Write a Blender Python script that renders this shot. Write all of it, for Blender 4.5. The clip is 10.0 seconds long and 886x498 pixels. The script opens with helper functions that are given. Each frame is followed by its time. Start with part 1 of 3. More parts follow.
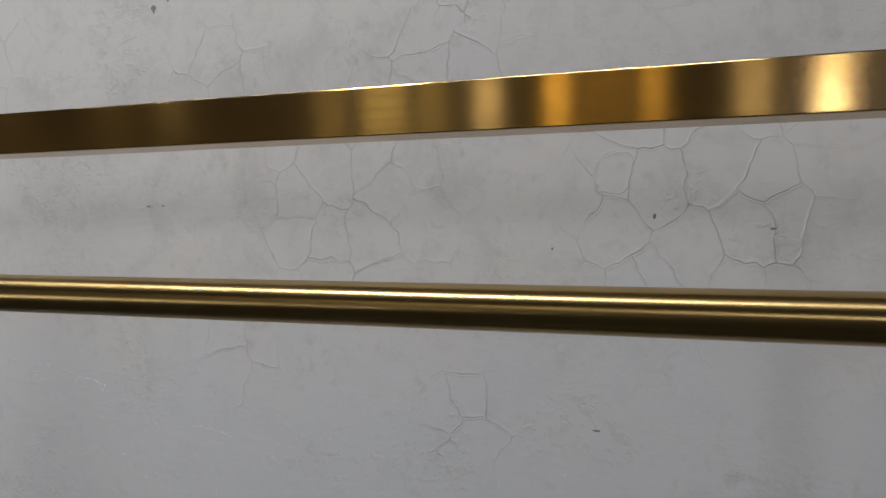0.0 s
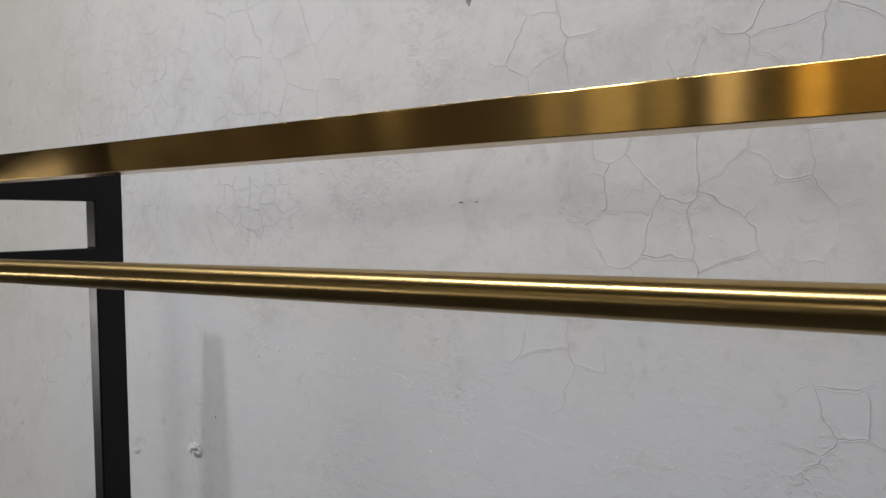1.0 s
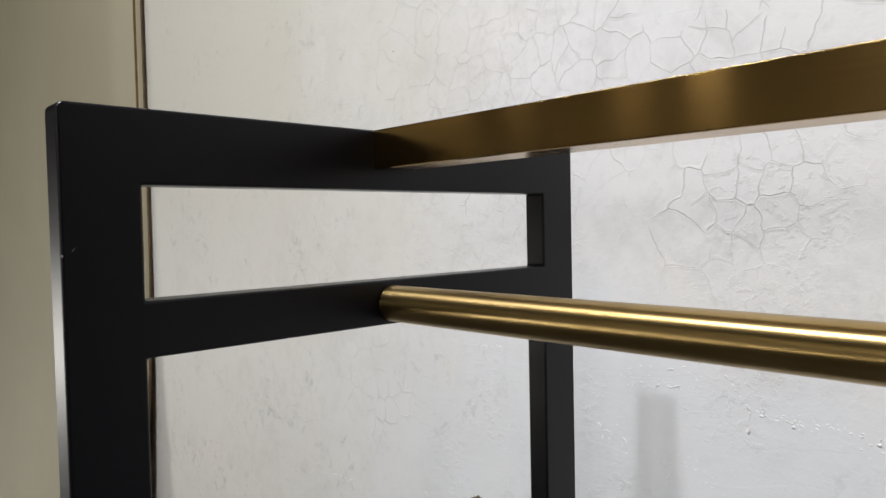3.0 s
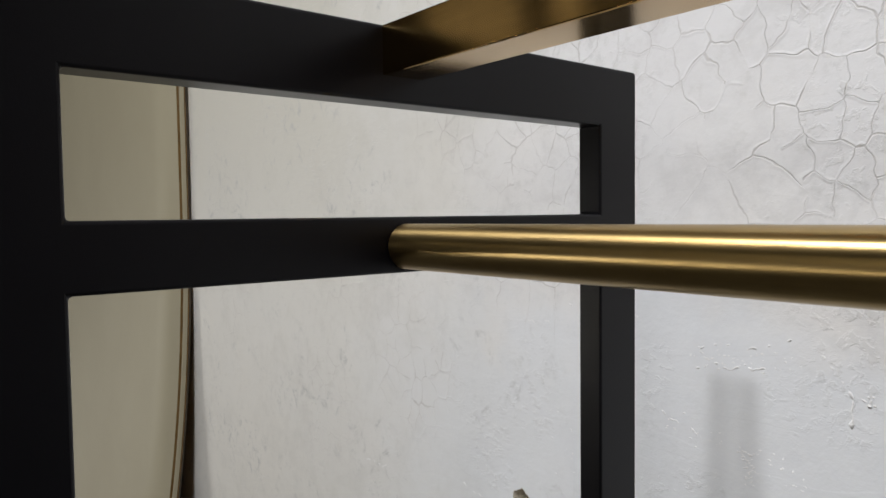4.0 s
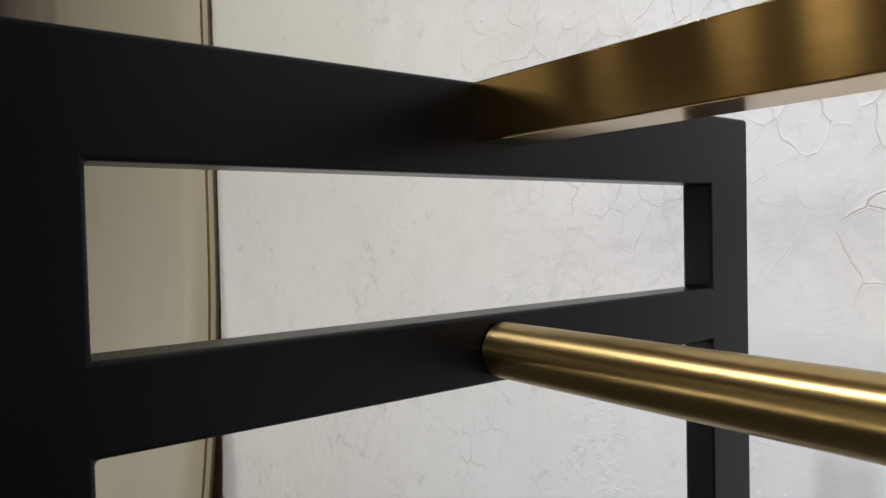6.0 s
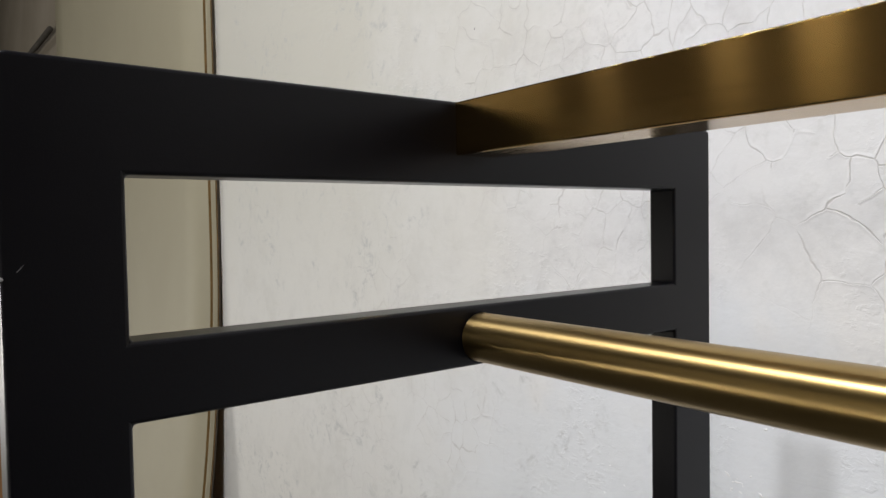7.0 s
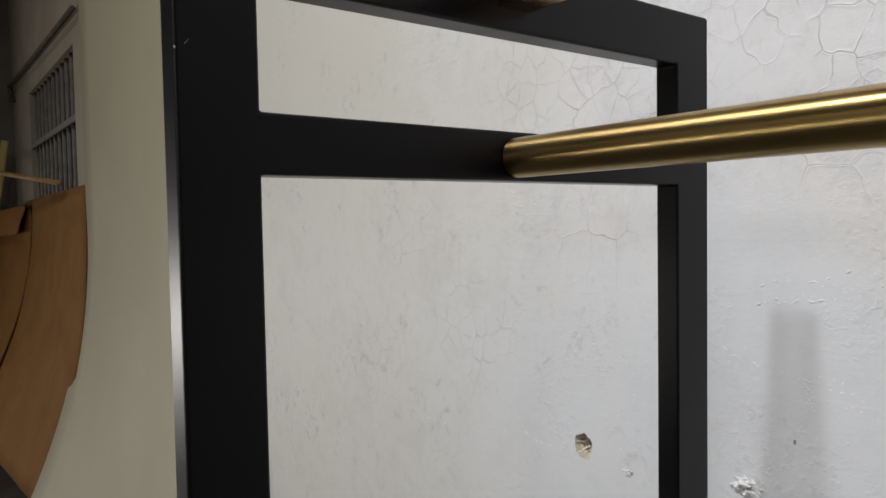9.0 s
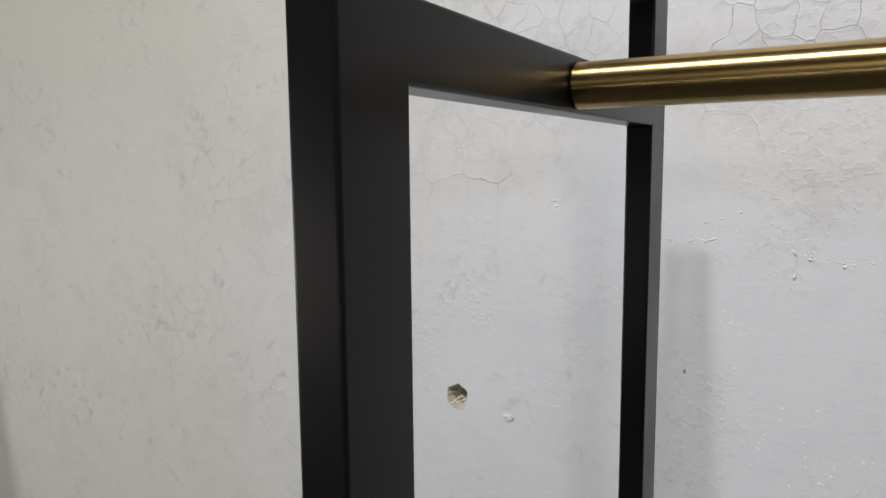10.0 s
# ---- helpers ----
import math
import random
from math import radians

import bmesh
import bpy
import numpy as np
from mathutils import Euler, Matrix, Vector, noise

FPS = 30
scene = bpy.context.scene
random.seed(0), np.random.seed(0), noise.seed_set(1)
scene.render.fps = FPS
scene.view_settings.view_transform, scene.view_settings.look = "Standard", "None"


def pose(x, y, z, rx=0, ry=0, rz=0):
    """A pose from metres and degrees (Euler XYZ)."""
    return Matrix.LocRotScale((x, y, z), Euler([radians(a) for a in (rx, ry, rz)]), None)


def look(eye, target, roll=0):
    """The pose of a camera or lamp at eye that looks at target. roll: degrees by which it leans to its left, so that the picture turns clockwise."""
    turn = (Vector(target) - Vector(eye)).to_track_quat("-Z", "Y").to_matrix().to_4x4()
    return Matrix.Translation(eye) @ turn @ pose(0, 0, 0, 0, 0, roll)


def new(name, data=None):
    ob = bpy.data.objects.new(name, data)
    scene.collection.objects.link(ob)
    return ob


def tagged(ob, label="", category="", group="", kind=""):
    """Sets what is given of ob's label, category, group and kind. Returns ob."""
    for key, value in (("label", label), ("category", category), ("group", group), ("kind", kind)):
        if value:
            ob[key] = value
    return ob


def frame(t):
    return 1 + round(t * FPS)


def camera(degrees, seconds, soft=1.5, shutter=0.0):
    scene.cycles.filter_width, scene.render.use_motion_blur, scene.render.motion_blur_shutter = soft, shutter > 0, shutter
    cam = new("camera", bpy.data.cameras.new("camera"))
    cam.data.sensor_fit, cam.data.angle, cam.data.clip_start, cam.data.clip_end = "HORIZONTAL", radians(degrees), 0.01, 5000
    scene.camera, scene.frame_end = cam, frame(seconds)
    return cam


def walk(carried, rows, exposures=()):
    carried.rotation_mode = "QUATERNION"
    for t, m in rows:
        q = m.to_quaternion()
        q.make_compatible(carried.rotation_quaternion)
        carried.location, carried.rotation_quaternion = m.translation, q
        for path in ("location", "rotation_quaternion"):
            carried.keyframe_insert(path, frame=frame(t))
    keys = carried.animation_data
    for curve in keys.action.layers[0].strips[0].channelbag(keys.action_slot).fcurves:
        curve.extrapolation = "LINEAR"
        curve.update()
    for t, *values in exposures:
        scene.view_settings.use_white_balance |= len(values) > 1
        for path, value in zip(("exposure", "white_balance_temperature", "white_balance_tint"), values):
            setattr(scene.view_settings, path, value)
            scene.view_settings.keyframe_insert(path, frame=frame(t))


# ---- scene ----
cam = camera(64.0, 10.0)
PATH = [
    (0, (0.0, 0.019, 1.428), (-0.62, 1.919, 1.351), -0.5),
    (0.5, (-0.064, 0.013, 1.426), (-0.904, 1.827, 1.346), -0.7),
    (1, (-0.207, -0.015, 1.427), (-1.236, 1.697, 1.35), -0.8),
    (1.5, (-0.387, -0.064, 1.427), (-1.501, 1.595, 1.351), -0.8),
    (2, (-0.542, -0.053, 1.42), (-1.731, 1.553, 1.345), -1.0),
    (2.5, (-0.667, 0.021, 1.437), (-2.004, 1.506, 1.362), -1.0),
    (2.7, (-0.7, 0.046, 1.437), (-2.091, 1.481, 1.368), -1.2),
    (3.8, (-0.783, 0.149, 1.416), (-2.327, 1.416, 1.32), -0.6),
    (4, (-0.801, 0.164, 1.397), (-2.357, 1.417, 1.302), -0.7),
    (4.5, (-0.83, 0.17, 1.399), (-2.41, 1.395, 1.325), -1.2),
    (5, (-0.89, 0.17, 1.416), (-2.47, 1.394, 1.342), -1.1),
    (5.2, (-0.902, 0.179, 1.421), (-2.489, 1.395, 1.357), -1.4),
    (5.5, (-0.909, 0.185, 1.431), (-2.493, 1.404, 1.365), -1.2),
    (5.7, (-0.902, 0.184, 1.437), (-2.493, 1.395, 1.382), -1.3),
    (6.8, (-0.849, 0.165, 1.438), (-2.443, 1.372, 1.379), -1.2),
    (7, (-0.844, 0.159, 1.441), (-2.434, 1.371, 1.371), -1.0),
    (7.5, (-0.825, 0.148, 1.443), (-2.42, 1.353, 1.377), -1.0),
    (7.8, (-0.783, 0.116, 1.436), (-2.374, 1.326, 1.377), -1.1),
    (8, (-0.747, 0.098, 1.425), (-2.347, 1.296, 1.353), -1.0),
    (8.5, (-0.727, 0.092, 1.391), (-2.326, 1.292, 1.334), -1.2),
    (8.8, (-0.755, 0.087, 1.357), (-2.356, 1.283, 1.297), -1.0),
    (9, (-0.787, 0.082, 1.339), (-2.388, 1.279, 1.254), -1.0),
    (9.2, (-0.823, 0.069, 1.331), (-2.39, 1.302, 1.172), -0.9),
    (9.5, (-0.862, 0.031, 1.337), (-2.296, 1.408, 1.121), -0.8),
    (9.8, (-0.936, 0.004, 1.338), (-2.117, 1.601, 1.104), -1.0),
    (10, (-0.998, 0.006, 1.336), (-1.991, 1.725, 1.092), -0.5),
]
walk(cam, [(t, look(eye, target, roll)) for t, eye, target, roll in PATH],
     exposures=[(0.0, -1.49), (0.5, -1.29), (1.0, -1.21), (1.5, -1.12), (2.0, -0.94), (2.5, -0.53), (4.0, -0.70), (4.5, -0.75), (5.5, -0.57), (7.0, -0.56), (7.5, -0.6), (8.0, -0.76), (8.5, -0.77), (9.5, -0.76), (10.0, -0.76)])

# ---- the room's size ----
WALL_Y, CEIL, EAST, WEST, SOUTH = 0.80, 4.8, 3.2, -7.75, -5.2
SEAM = -3.6

# ---- light ----
world = bpy.data.worlds.new("room_air")
world.use_nodes = True
world.node_tree.nodes["Background"].inputs["Color"].default_value = (0.6, 0.65, 0.7, 1)
world.node_tree.nodes["Background"].inputs["Strength"].default_value = 0.05
scene.world = world


def area_lamp(name, place, target, size_x, size_y, watts, colour=(1, 1, 1)):
    data = bpy.data.lights.new(name, "AREA")
    data.shape, data.size, data.size_y = "RECTANGLE", size_x, size_y
    data.energy, data.color = watts, colour
    ob = new(name, data)
    ob.matrix_world = look(place, target)
    return ob


# ceiling light: a long tube along the wall and a twin lamp over the end of the rack; one lamp lower and deeper in the
# hall, split in two for its reflection and its shadow;
# unseen strips added behind the camera (some warm) as stand-ins for what streaks the brass; assumed daylight from low
# in the west
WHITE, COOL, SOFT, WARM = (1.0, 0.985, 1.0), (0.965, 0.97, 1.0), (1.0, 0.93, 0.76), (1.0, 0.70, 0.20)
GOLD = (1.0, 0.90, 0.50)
area_lamp("ceiling_tube", (-0.3, -1.6, 4.60), (-0.3, -1.6, 0), 1.5, 0.08, 84, WHITE)
area_lamp("ceiling_tube", (-2.55, -1.6, 4.60), (-2.55, -1.6, 0), 3.0, 0.04, 30, WHITE)
for x in (-1.25, -1.05):
    area_lamp("ceiling_lamp", (x, -0.70, 3.60), (x, -0.70, 0), 0.110, 0.100, 58, COOL)
area_lamp("hall_lamp", (0.93, -4.2, 2.2), (-0.4, 0.8, 1.4), 0.14, 0.24, 7, WHITE)
area_lamp("hall_lamp", (1.65, -4.2, 2.06), (-0.4, 0.8, 1.4), 0.30, 0.30, 36, WHITE)
# added strips, out of view, that draw the bright streaks in the top bar
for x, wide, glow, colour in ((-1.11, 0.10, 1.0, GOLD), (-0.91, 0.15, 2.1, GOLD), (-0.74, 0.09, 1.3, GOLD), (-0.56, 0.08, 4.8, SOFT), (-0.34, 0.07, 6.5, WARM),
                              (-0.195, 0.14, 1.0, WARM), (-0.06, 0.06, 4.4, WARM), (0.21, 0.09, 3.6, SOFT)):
    area_lamp("reflection_strip", (x, -1.4, 1.83), (x, 0.4, 1.83), wide, 0.34, 0.95 * glow * math.pi * wide * 0.34, colour)
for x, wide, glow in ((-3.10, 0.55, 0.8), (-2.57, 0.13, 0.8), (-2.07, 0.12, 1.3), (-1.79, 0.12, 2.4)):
    area_lamp("reflection_strip", (x, -1.4, 2.17), (x, 0.4, 2.17), wide, 0.45, 0.75 * glow * math.pi * wide * 0.45, SOFT)
# low strip added for the second highlight line on the rail
area_lamp("reflection_strip", (-2.5, -1.4, 0.95), (-2.5, 0.4, 1.2), 3.2, 0.022, 5.5, SOFT)
# assumed source, added to brighten the boards and post from low on the left
area_lamp("assumed_west_light", (WEST + 0.03, -3.2, 0.4), (0, -3.2, 0.45), 1.8, 0.8, 205, (1.0, 0.97, 0.91))


# ---- materials ----
def material(name):
    mat = bpy.data.materials.new(name)
    mat.use_nodes = True
    nt = mat.node_tree
    return mat, nt, nt.nodes["Principled BSDF"]


def node(nt, kind, props=None, **inputs):
    """A node; inputs by name (underscores for spaces), either a value or a socket."""
    n = nt.nodes.new(kind)
    for k, v in (props or {}).items():
        setattr(n, k, v)
    for k, v in inputs.items():
        link(nt, n.inputs[k.replace("_", " ")], v)
    return n


def link(nt, socket, v):
    if isinstance(v, bpy.types.NodeSocket):
        nt.links.new(v, socket)
    else:
        socket.default_value = v


def maths(nt, op, a, b=0.0, clamp=False):
    n = nt.nodes.new("ShaderNodeMath")
    n.operation, n.use_clamp = op, clamp
    link(nt, n.inputs[0], a)
    link(nt, n.inputs[1], b)
    return n.outputs[0]


def span(nt, v, a, b, lo=0.0, hi=1.0):
    """v from a..b onto lo..hi, smooth and clamped."""
    n = nt.nodes.new("ShaderNodeMapRange")
    n.interpolation_type = "SMOOTHSTEP"
    link(nt, n.inputs["Value"], v)
    for k, x in (("From Min", a), ("From Max", b), ("To Min", lo), ("To Max", hi)):
        n.inputs[k].default_value = x
    return n.outputs["Result"]


def mix(nt, fac, a, b, mode="MIX"):
    n = nt.nodes.new("ShaderNodeMix")
    n.data_type, n.blend_type = "RGBA", mode
    link(nt, n.inputs[0], fac)
    for i, v in ((6, a), (7, b)):
        link(nt, n.inputs[i], (*v, 1) if isinstance(v, tuple) and len(v) == 3 else v)
    return n.outputs[2]


def noise_of(nt, vec, scale, detail=3.0, rough=0.55, distortion=0.0):
    return node(nt, "ShaderNodeTexNoise", None, Vector=vec, Scale=scale, Detail=detail, Roughness=rough, Distortion=distortion).outputs["Fac"]


def position(nt, scale=(1, 1, 1)):
    geo = nt.nodes.new("ShaderNodeNewGeometry")
    m = nt.nodes.new("ShaderNodeVectorMath")
    m.operation = "MULTIPLY"
    nt.links.new(geo.outputs["Position"], m.inputs[0])
    m.inputs[1].default_value = scale
    return m.outputs[0]


# where the paint has crazed: x, z, radius
CRAZED = [(-0.37, 1.47, 0.17), (0.02, 1.44, 0.15), (-0.53, 1.25, 0.07), (-0.23, 1.20, 0.07), (-0.56, 1.62, 0.09), (-0.26, 1.63, 0.11),
          (-1.02, 1.67, 0.19), (-1.09, 1.51, 0.16), (-1.36, 1.51, 0.15), (-1.56, 1.54, 0.11), (-1.50, 1.70, 0.19), (-1.27, 1.66, 0.14), (-1.88, 1.34, 0.12), (-1.95, 1.06, 0.12), (-1.67, 1.17, 0.12), (-2.42, 1.47, 0.09), (-2.35, 1.2, 0.1), (-1.42, 1.32, 0.08)]


def plaster():
    mat, nt, bsdf = material("cracked_plaster")
    p = position(nt)
    # colour: cloudy off-white with cool and warm patches and grey smudges
    big = noise_of(nt, p, 1.7, 4, 0.6)
    mid = noise_of(nt, p, 11.0, 6, 0.7, 0.4)
    small = noise_of(nt, p, 45.0, 4, 0.6)
    col = mix(nt, span(nt, big, 0.35, 0.68), (0.705, 0.692, 0.676), (0.679, 0.68, 0.689))
    col = mix(nt, span(nt, mid, 0.46, 0.70, 0.0, 0.5), col, (0.53, 0.525, 0.525))
    blot = maths(nt, "MULTIPLY", span(nt, noise_of(nt, p, 30.0, 6, 0.72, 0.8), 0.50, 0.70), span(nt, noise_of(nt, p, 5.0, 3, 0.6), 0.40, 0.62))
    col = mix(nt, maths(nt, "MULTIPLY", blot, 0.5), col, (0.525, 0.52, 0.53))
    col = mix(nt, span(nt, small, 0.55, 0.75, 0.0, 0.35), col, (0.48, 0.48, 0.46))
    # a cooler skim coat low on the wall, and the dimmer light at upper left towards the boards put into the colour
    axes = node(nt, "ShaderNodeSeparateXYZ", None, Vector=p)
    edge_noise = noise_of(nt, p, 3.1, 4, 0.65)
    low = maths(nt, "ADD", axes.outputs["Z"], maths(nt, "MULTIPLY", edge_noise, 0.55))
    skimmed = maths(nt, "MULTIPLY", span(nt, low, 1.48, 1.60, 1.0, 0.0), span(nt, maths(nt, "ADD", axes.outputs["X"], maths(nt, "MULTIPLY", edge_noise, 0.7)), -1.55, -1.05))
    col = mix(nt, maths(nt, "MULTIPLY", skimmed, 0.65), col, (0.655, 0.685, 0.725))
    left_dim = span(nt, maths(nt, "ADD", axes.outputs["X"], maths(nt, "MULTIPLY", noise_of(nt, p, 2.3, 5, 0.7), 0.9)), -1.55, -0.75, 1.0, 0.0)
    col = mix(nt, maths(nt, "MULTIPLY", maths(nt, "MULTIPLY", left_dim, span(nt, axes.outputs["Z"], 1.1, 1.75, 0.5, 1.0)), 0.95), col, (0.53, 0.515, 0.455))
    mould = maths(nt, "MULTIPLY", span(nt, noise_of(nt, p, 38.0, 6, 0.75, 0.6), 0.52, 0.68), span(nt, noise_of(nt, p, 6.0, 4, 0.65), 0.46, 0.62))
    col = mix(nt, maths(nt, "MULTIPLY", maths(nt, "MULTIPLY", mould, span(nt, axes.outputs["X"], -1.9, -1.1, 1.0, 0.4)), 0.75), col, (0.40, 0.405, 0.40))
    # trowel strokes and grit
    strokes = noise_of(nt, position(nt, (6, 6, 26)), 1.0, 5, 0.6, 0.6)
    grit = noise_of(nt, p, 260.0, 3, 0.6)
    height = maths(nt, "MULTIPLY", strokes, 0.0003)
    height = maths(nt, "ADD", height, maths(nt, "MULTIPLY", grit, 0.00016))
    height = maths(nt, "ADD", height, maths(nt, "MULTIPLY", small, 0.00038))
    # crusts: patches where the filler stands up in small rough islands
    crust = maths(nt, "MULTIPLY", span(nt, noise_of(nt, p, 75.0, 5, 0.65, 0.3), 0.50, 0.60), span(nt, noise_of(nt, p, 6.5, 3, 0.6), 0.47, 0.66))
    height = maths(nt, "ADD", height, maths(nt, "MULTIPLY", crust, 0.0003))
    # long shallow skim marks
    skim = span(nt, noise_of(nt, position(nt, (5, 5, 17)), 1.0, 2, 0.5, 1.2), 0.50, 0.53)
    height = maths(nt, "ADD", height, maths(nt, "MULTIPLY", skim, 0.00005))
    col = mix(nt, maths(nt, "MULTIPLY", crust, 0.22), col, (0.50, 0.50, 0.485))
    area = None
    for x, z, r in CRAZED:
        d = node(nt, "ShaderNodeVectorMath", {"operation": "DISTANCE"})
        nt.links.new(p, d.inputs[0])
        d.inputs[1].default_value = (x, 0.8, z)
        a = span(nt, d.outputs["Value"], r * 0.55, r * 1.25, 1.0, 0.0)
        area = a if area is None else maths(nt, "MAXIMUM", area, a)
    patchy = noise_of(nt, p, 13.0, 3, 0.6)
    area = maths(nt, "MULTIPLY", area, span(nt, patchy, 0.24, 0.42))
    # crazed flakes with rounded, wavering outlines, large in some places and small in others: each sits a little
    # higher or lower than the next, and hair cracks part them
    off = p
    for scale, amount in ((12.0, 0.030), (30.0, 0.017), (75.0, 0.006)):
        warp = node(nt, "ShaderNodeTexNoise", None, Vector=p, Scale=scale, Detail=1.0)
        add = node(nt, "ShaderNodeVectorMath", {"operation": "MULTIPLY_ADD"})
        nt.links.new(warp.outputs["Color"], add.inputs[0])
        add.inputs[1].default_value = (amount, 0.0, amount)
        nt.links.new(off, add.inputs[2])
        off = add.outputs[0]
    xyz = node(nt, "ShaderNodeSeparateXYZ", None, Vector=off)
    flat = node(nt, "ShaderNodeCombineXYZ", None, X=xyz.outputs["X"], Y=maths(nt, "MULTIPLY", xyz.outputs["Z"], 0.87))
    # large flakes nearly everywhere, small ones where a slow noise says so
    fine = span(nt, noise_of(nt, p, 3.3, 2), 0.535, 0.55)
    sets = []
    for size in (18.0, 31.0):
        cells = node(nt, "ShaderNodeTexVoronoi", {"feature": "DISTANCE_TO_EDGE", "voronoi_dimensions": "2D"}, Vector=flat.outputs[0], Scale=size, Randomness=0.9)
        which = node(nt, "ShaderNodeTexVoronoi", {"feature": "F1", "voronoi_dimensions": "2D"}, Vector=flat.outputs[0], Scale=size, Randomness=0.9)
        sets.append((maths(nt, "DIVIDE", cells.outputs["Distance"], size), which.outputs["Color"], maths(nt, "DIVIDE", which.outputs["Distance"], size)))
    pick = node(nt, "ShaderNodeMix", None)
    link(nt, pick.inputs[0], fine)
    link(nt, pick.inputs[2], sets[0][0])
    link(nt, pick.inputs[3], sets[1][0])
    d = pick.outputs[0]
    flake = node(nt, "ShaderNodeSeparateColor", None, Color=mix(nt, fine, sets[0][1], sets[1][1]))
    # some flakes are rounded off: a ring inside the cell instead of its corners
    own = node(nt, "ShaderNodeSeparateColor", None, Color=sets[0][1])
    ring = maths(nt, "ABSOLUTE", maths(nt, "SUBTRACT", sets[0][2], maths(nt, "ADD", 0.017, maths(nt, "MULTIPLY", own.outputs["Red"], 0.010))))
    rounded = maths(nt, "MULTIPLY", span(nt, own.outputs["Blue"], 0.92, 0.94), maths(nt, "SUBTRACT", 1.0, fine))
    # a crack runs out where the coat still holds, and is wider in some stretches than in others
    broken = span(nt, noise_of(nt, p, 24.0, 2), 0.24, 0.38)
    held_at = maths(nt, "MULTIPLY", area, broken)
    wide = span(nt, noise_of(nt, p, 19.0, 2), 0.35, 0.65, 0.7, 2.2)

    def lines(dist, mask):
        crack = maths(nt, "MULTIPLY", span(nt, maths(nt, "MULTIPLY", dist, wide), 0.0002, 0.0009, 1.0, 0.0), mask)
        lip = maths(nt, "MULTIPLY", span(nt, dist, 0.0005, 0.0034, 1.0, 0.0), mask)
        return crack, lip
    line, lip = lines(d, held_at)
    line2, lip2 = lines(ring, maths(nt, "MULTIPLY", held_at, rounded))
    line, lip = maths(nt, "MAXIMUM", line, line2), maths(nt, "MAXIMUM", lip, lip2)
    tilt = maths(nt, "MULTIPLY", maths(nt, "MULTIPLY", lip, 0.00042), flake.outputs["Green"])
    height = maths(nt, "ADD", height, tilt)
    height = maths(nt, "ADD", height, maths(nt, "MULTIPLY", maths(nt, "MULTIPLY", flake.outputs["Red"], held_at), 0.00036))
    height = maths(nt, "SUBTRACT", height, maths(nt, "MULTIPLY", line, 0.00035))
    col = mix(nt, maths(nt, "MULTIPLY", line, 0.40), col, (0.36, 0.335, 0.315))
    bump = node(nt, "ShaderNodeBump", None, Height=height, Strength=1.0, Distance=1.0)
    nt.links.new(col, bsdf.inputs["Base Color"])
    nt.links.new(bump.outputs[0], bsdf.inputs["Normal"])
    bsdf.inputs["Roughness"].default_value = 0.62
    bsdf.inputs["Specular IOR Level"].default_value = 0.35
    return mat


def brass(name, along):
    """Brushed brass. along: whether the highlight runs along the bar (polished round) or across it (brushed lengthwise)."""
    mat, nt, bsdf = material(name)
    tc = nt.nodes.new("ShaderNodeTexCoord").outputs["Object"]
    st = node(nt, "ShaderNodeVectorMath", {"operation": "MULTIPLY"})
    nt.links.new(tc, st.inputs[0])
    st.inputs[1].default_value = (12, 420, 420)
    fine = noise_of(nt, st.outputs[0], 1.0, 1, 0.5)
    cloud = noise_of(nt, tc, 18.0, 4, 0.6)
    light, deep = ((0.42, 0.297, 0.125), (0.34, 0.235, 0.093)) if along else ((0.58, 0.37, 0.13), (0.49, 0.304, 0.098))
    col = mix(nt, span(nt, cloud, 0.3, 0.75), light, deep)
    col = mix(nt, span(nt, fine, 0.35, 0.75, 0.0, 0.15 if along else 0.2), col, tuple(0.6 * c for c in deep))
    nt.links.new(col, bsdf.inputs["Base Color"])
    bsdf.inputs["Metallic"].default_value = 1.0
    tangent = node(nt, "ShaderNodeTangent", {"direction_type": "RADIAL", "axis": "X"})
    nt.links.new(tangent.outputs[0], bsdf.inputs["Tangent"])
    rough = (0.30, 0.34) if along else (0.15, 0.18)
    nt.links.new(span(nt, cloud, 0.3, 0.7, *rough), bsdf.inputs["Roughness"])
    bsdf.inputs["Anisotropic"].default_value = 0.84 if along else 0.95
    bsdf.inputs["Anisotropic Rotation"].default_value = 0.25 if along else 0.0
    bsdf.inputs["Coat Weight"].default_value = 0.0 if along else 0.22
    bsdf.inputs["Coat Roughness"].default_value = 0.12
    return mat


def coated_steel():
    mat, nt, bsdf = material("black_powder_coat")
    bsdf.inputs["Specular IOR Level"].default_value = 0.22
    p = nt.nodes.new("ShaderNodeTexCoord").outputs["Object"]
    cloud = noise_of(nt, p, 9.0, 4, 0.6)
    grain = noise_of(nt, p, 900.0, 2, 0.5)
    nt.links.new(mix(nt, cloud, (0.0028, 0.0026, 0.0038), (0.0048, 0.0045, 0.0064)), bsdf.inputs["Base Color"])
    nt.links.new(span(nt, cloud, 0.3, 0.7, 0.28, 0.36), bsdf.inputs["Roughness"])
    bump = node(nt, "ShaderNodeBump", None, Height=grain, Strength=0.12, Distance=0.0003)
    nt.links.new(bump.outputs[0], bsdf.inputs["Normal"])
    return mat


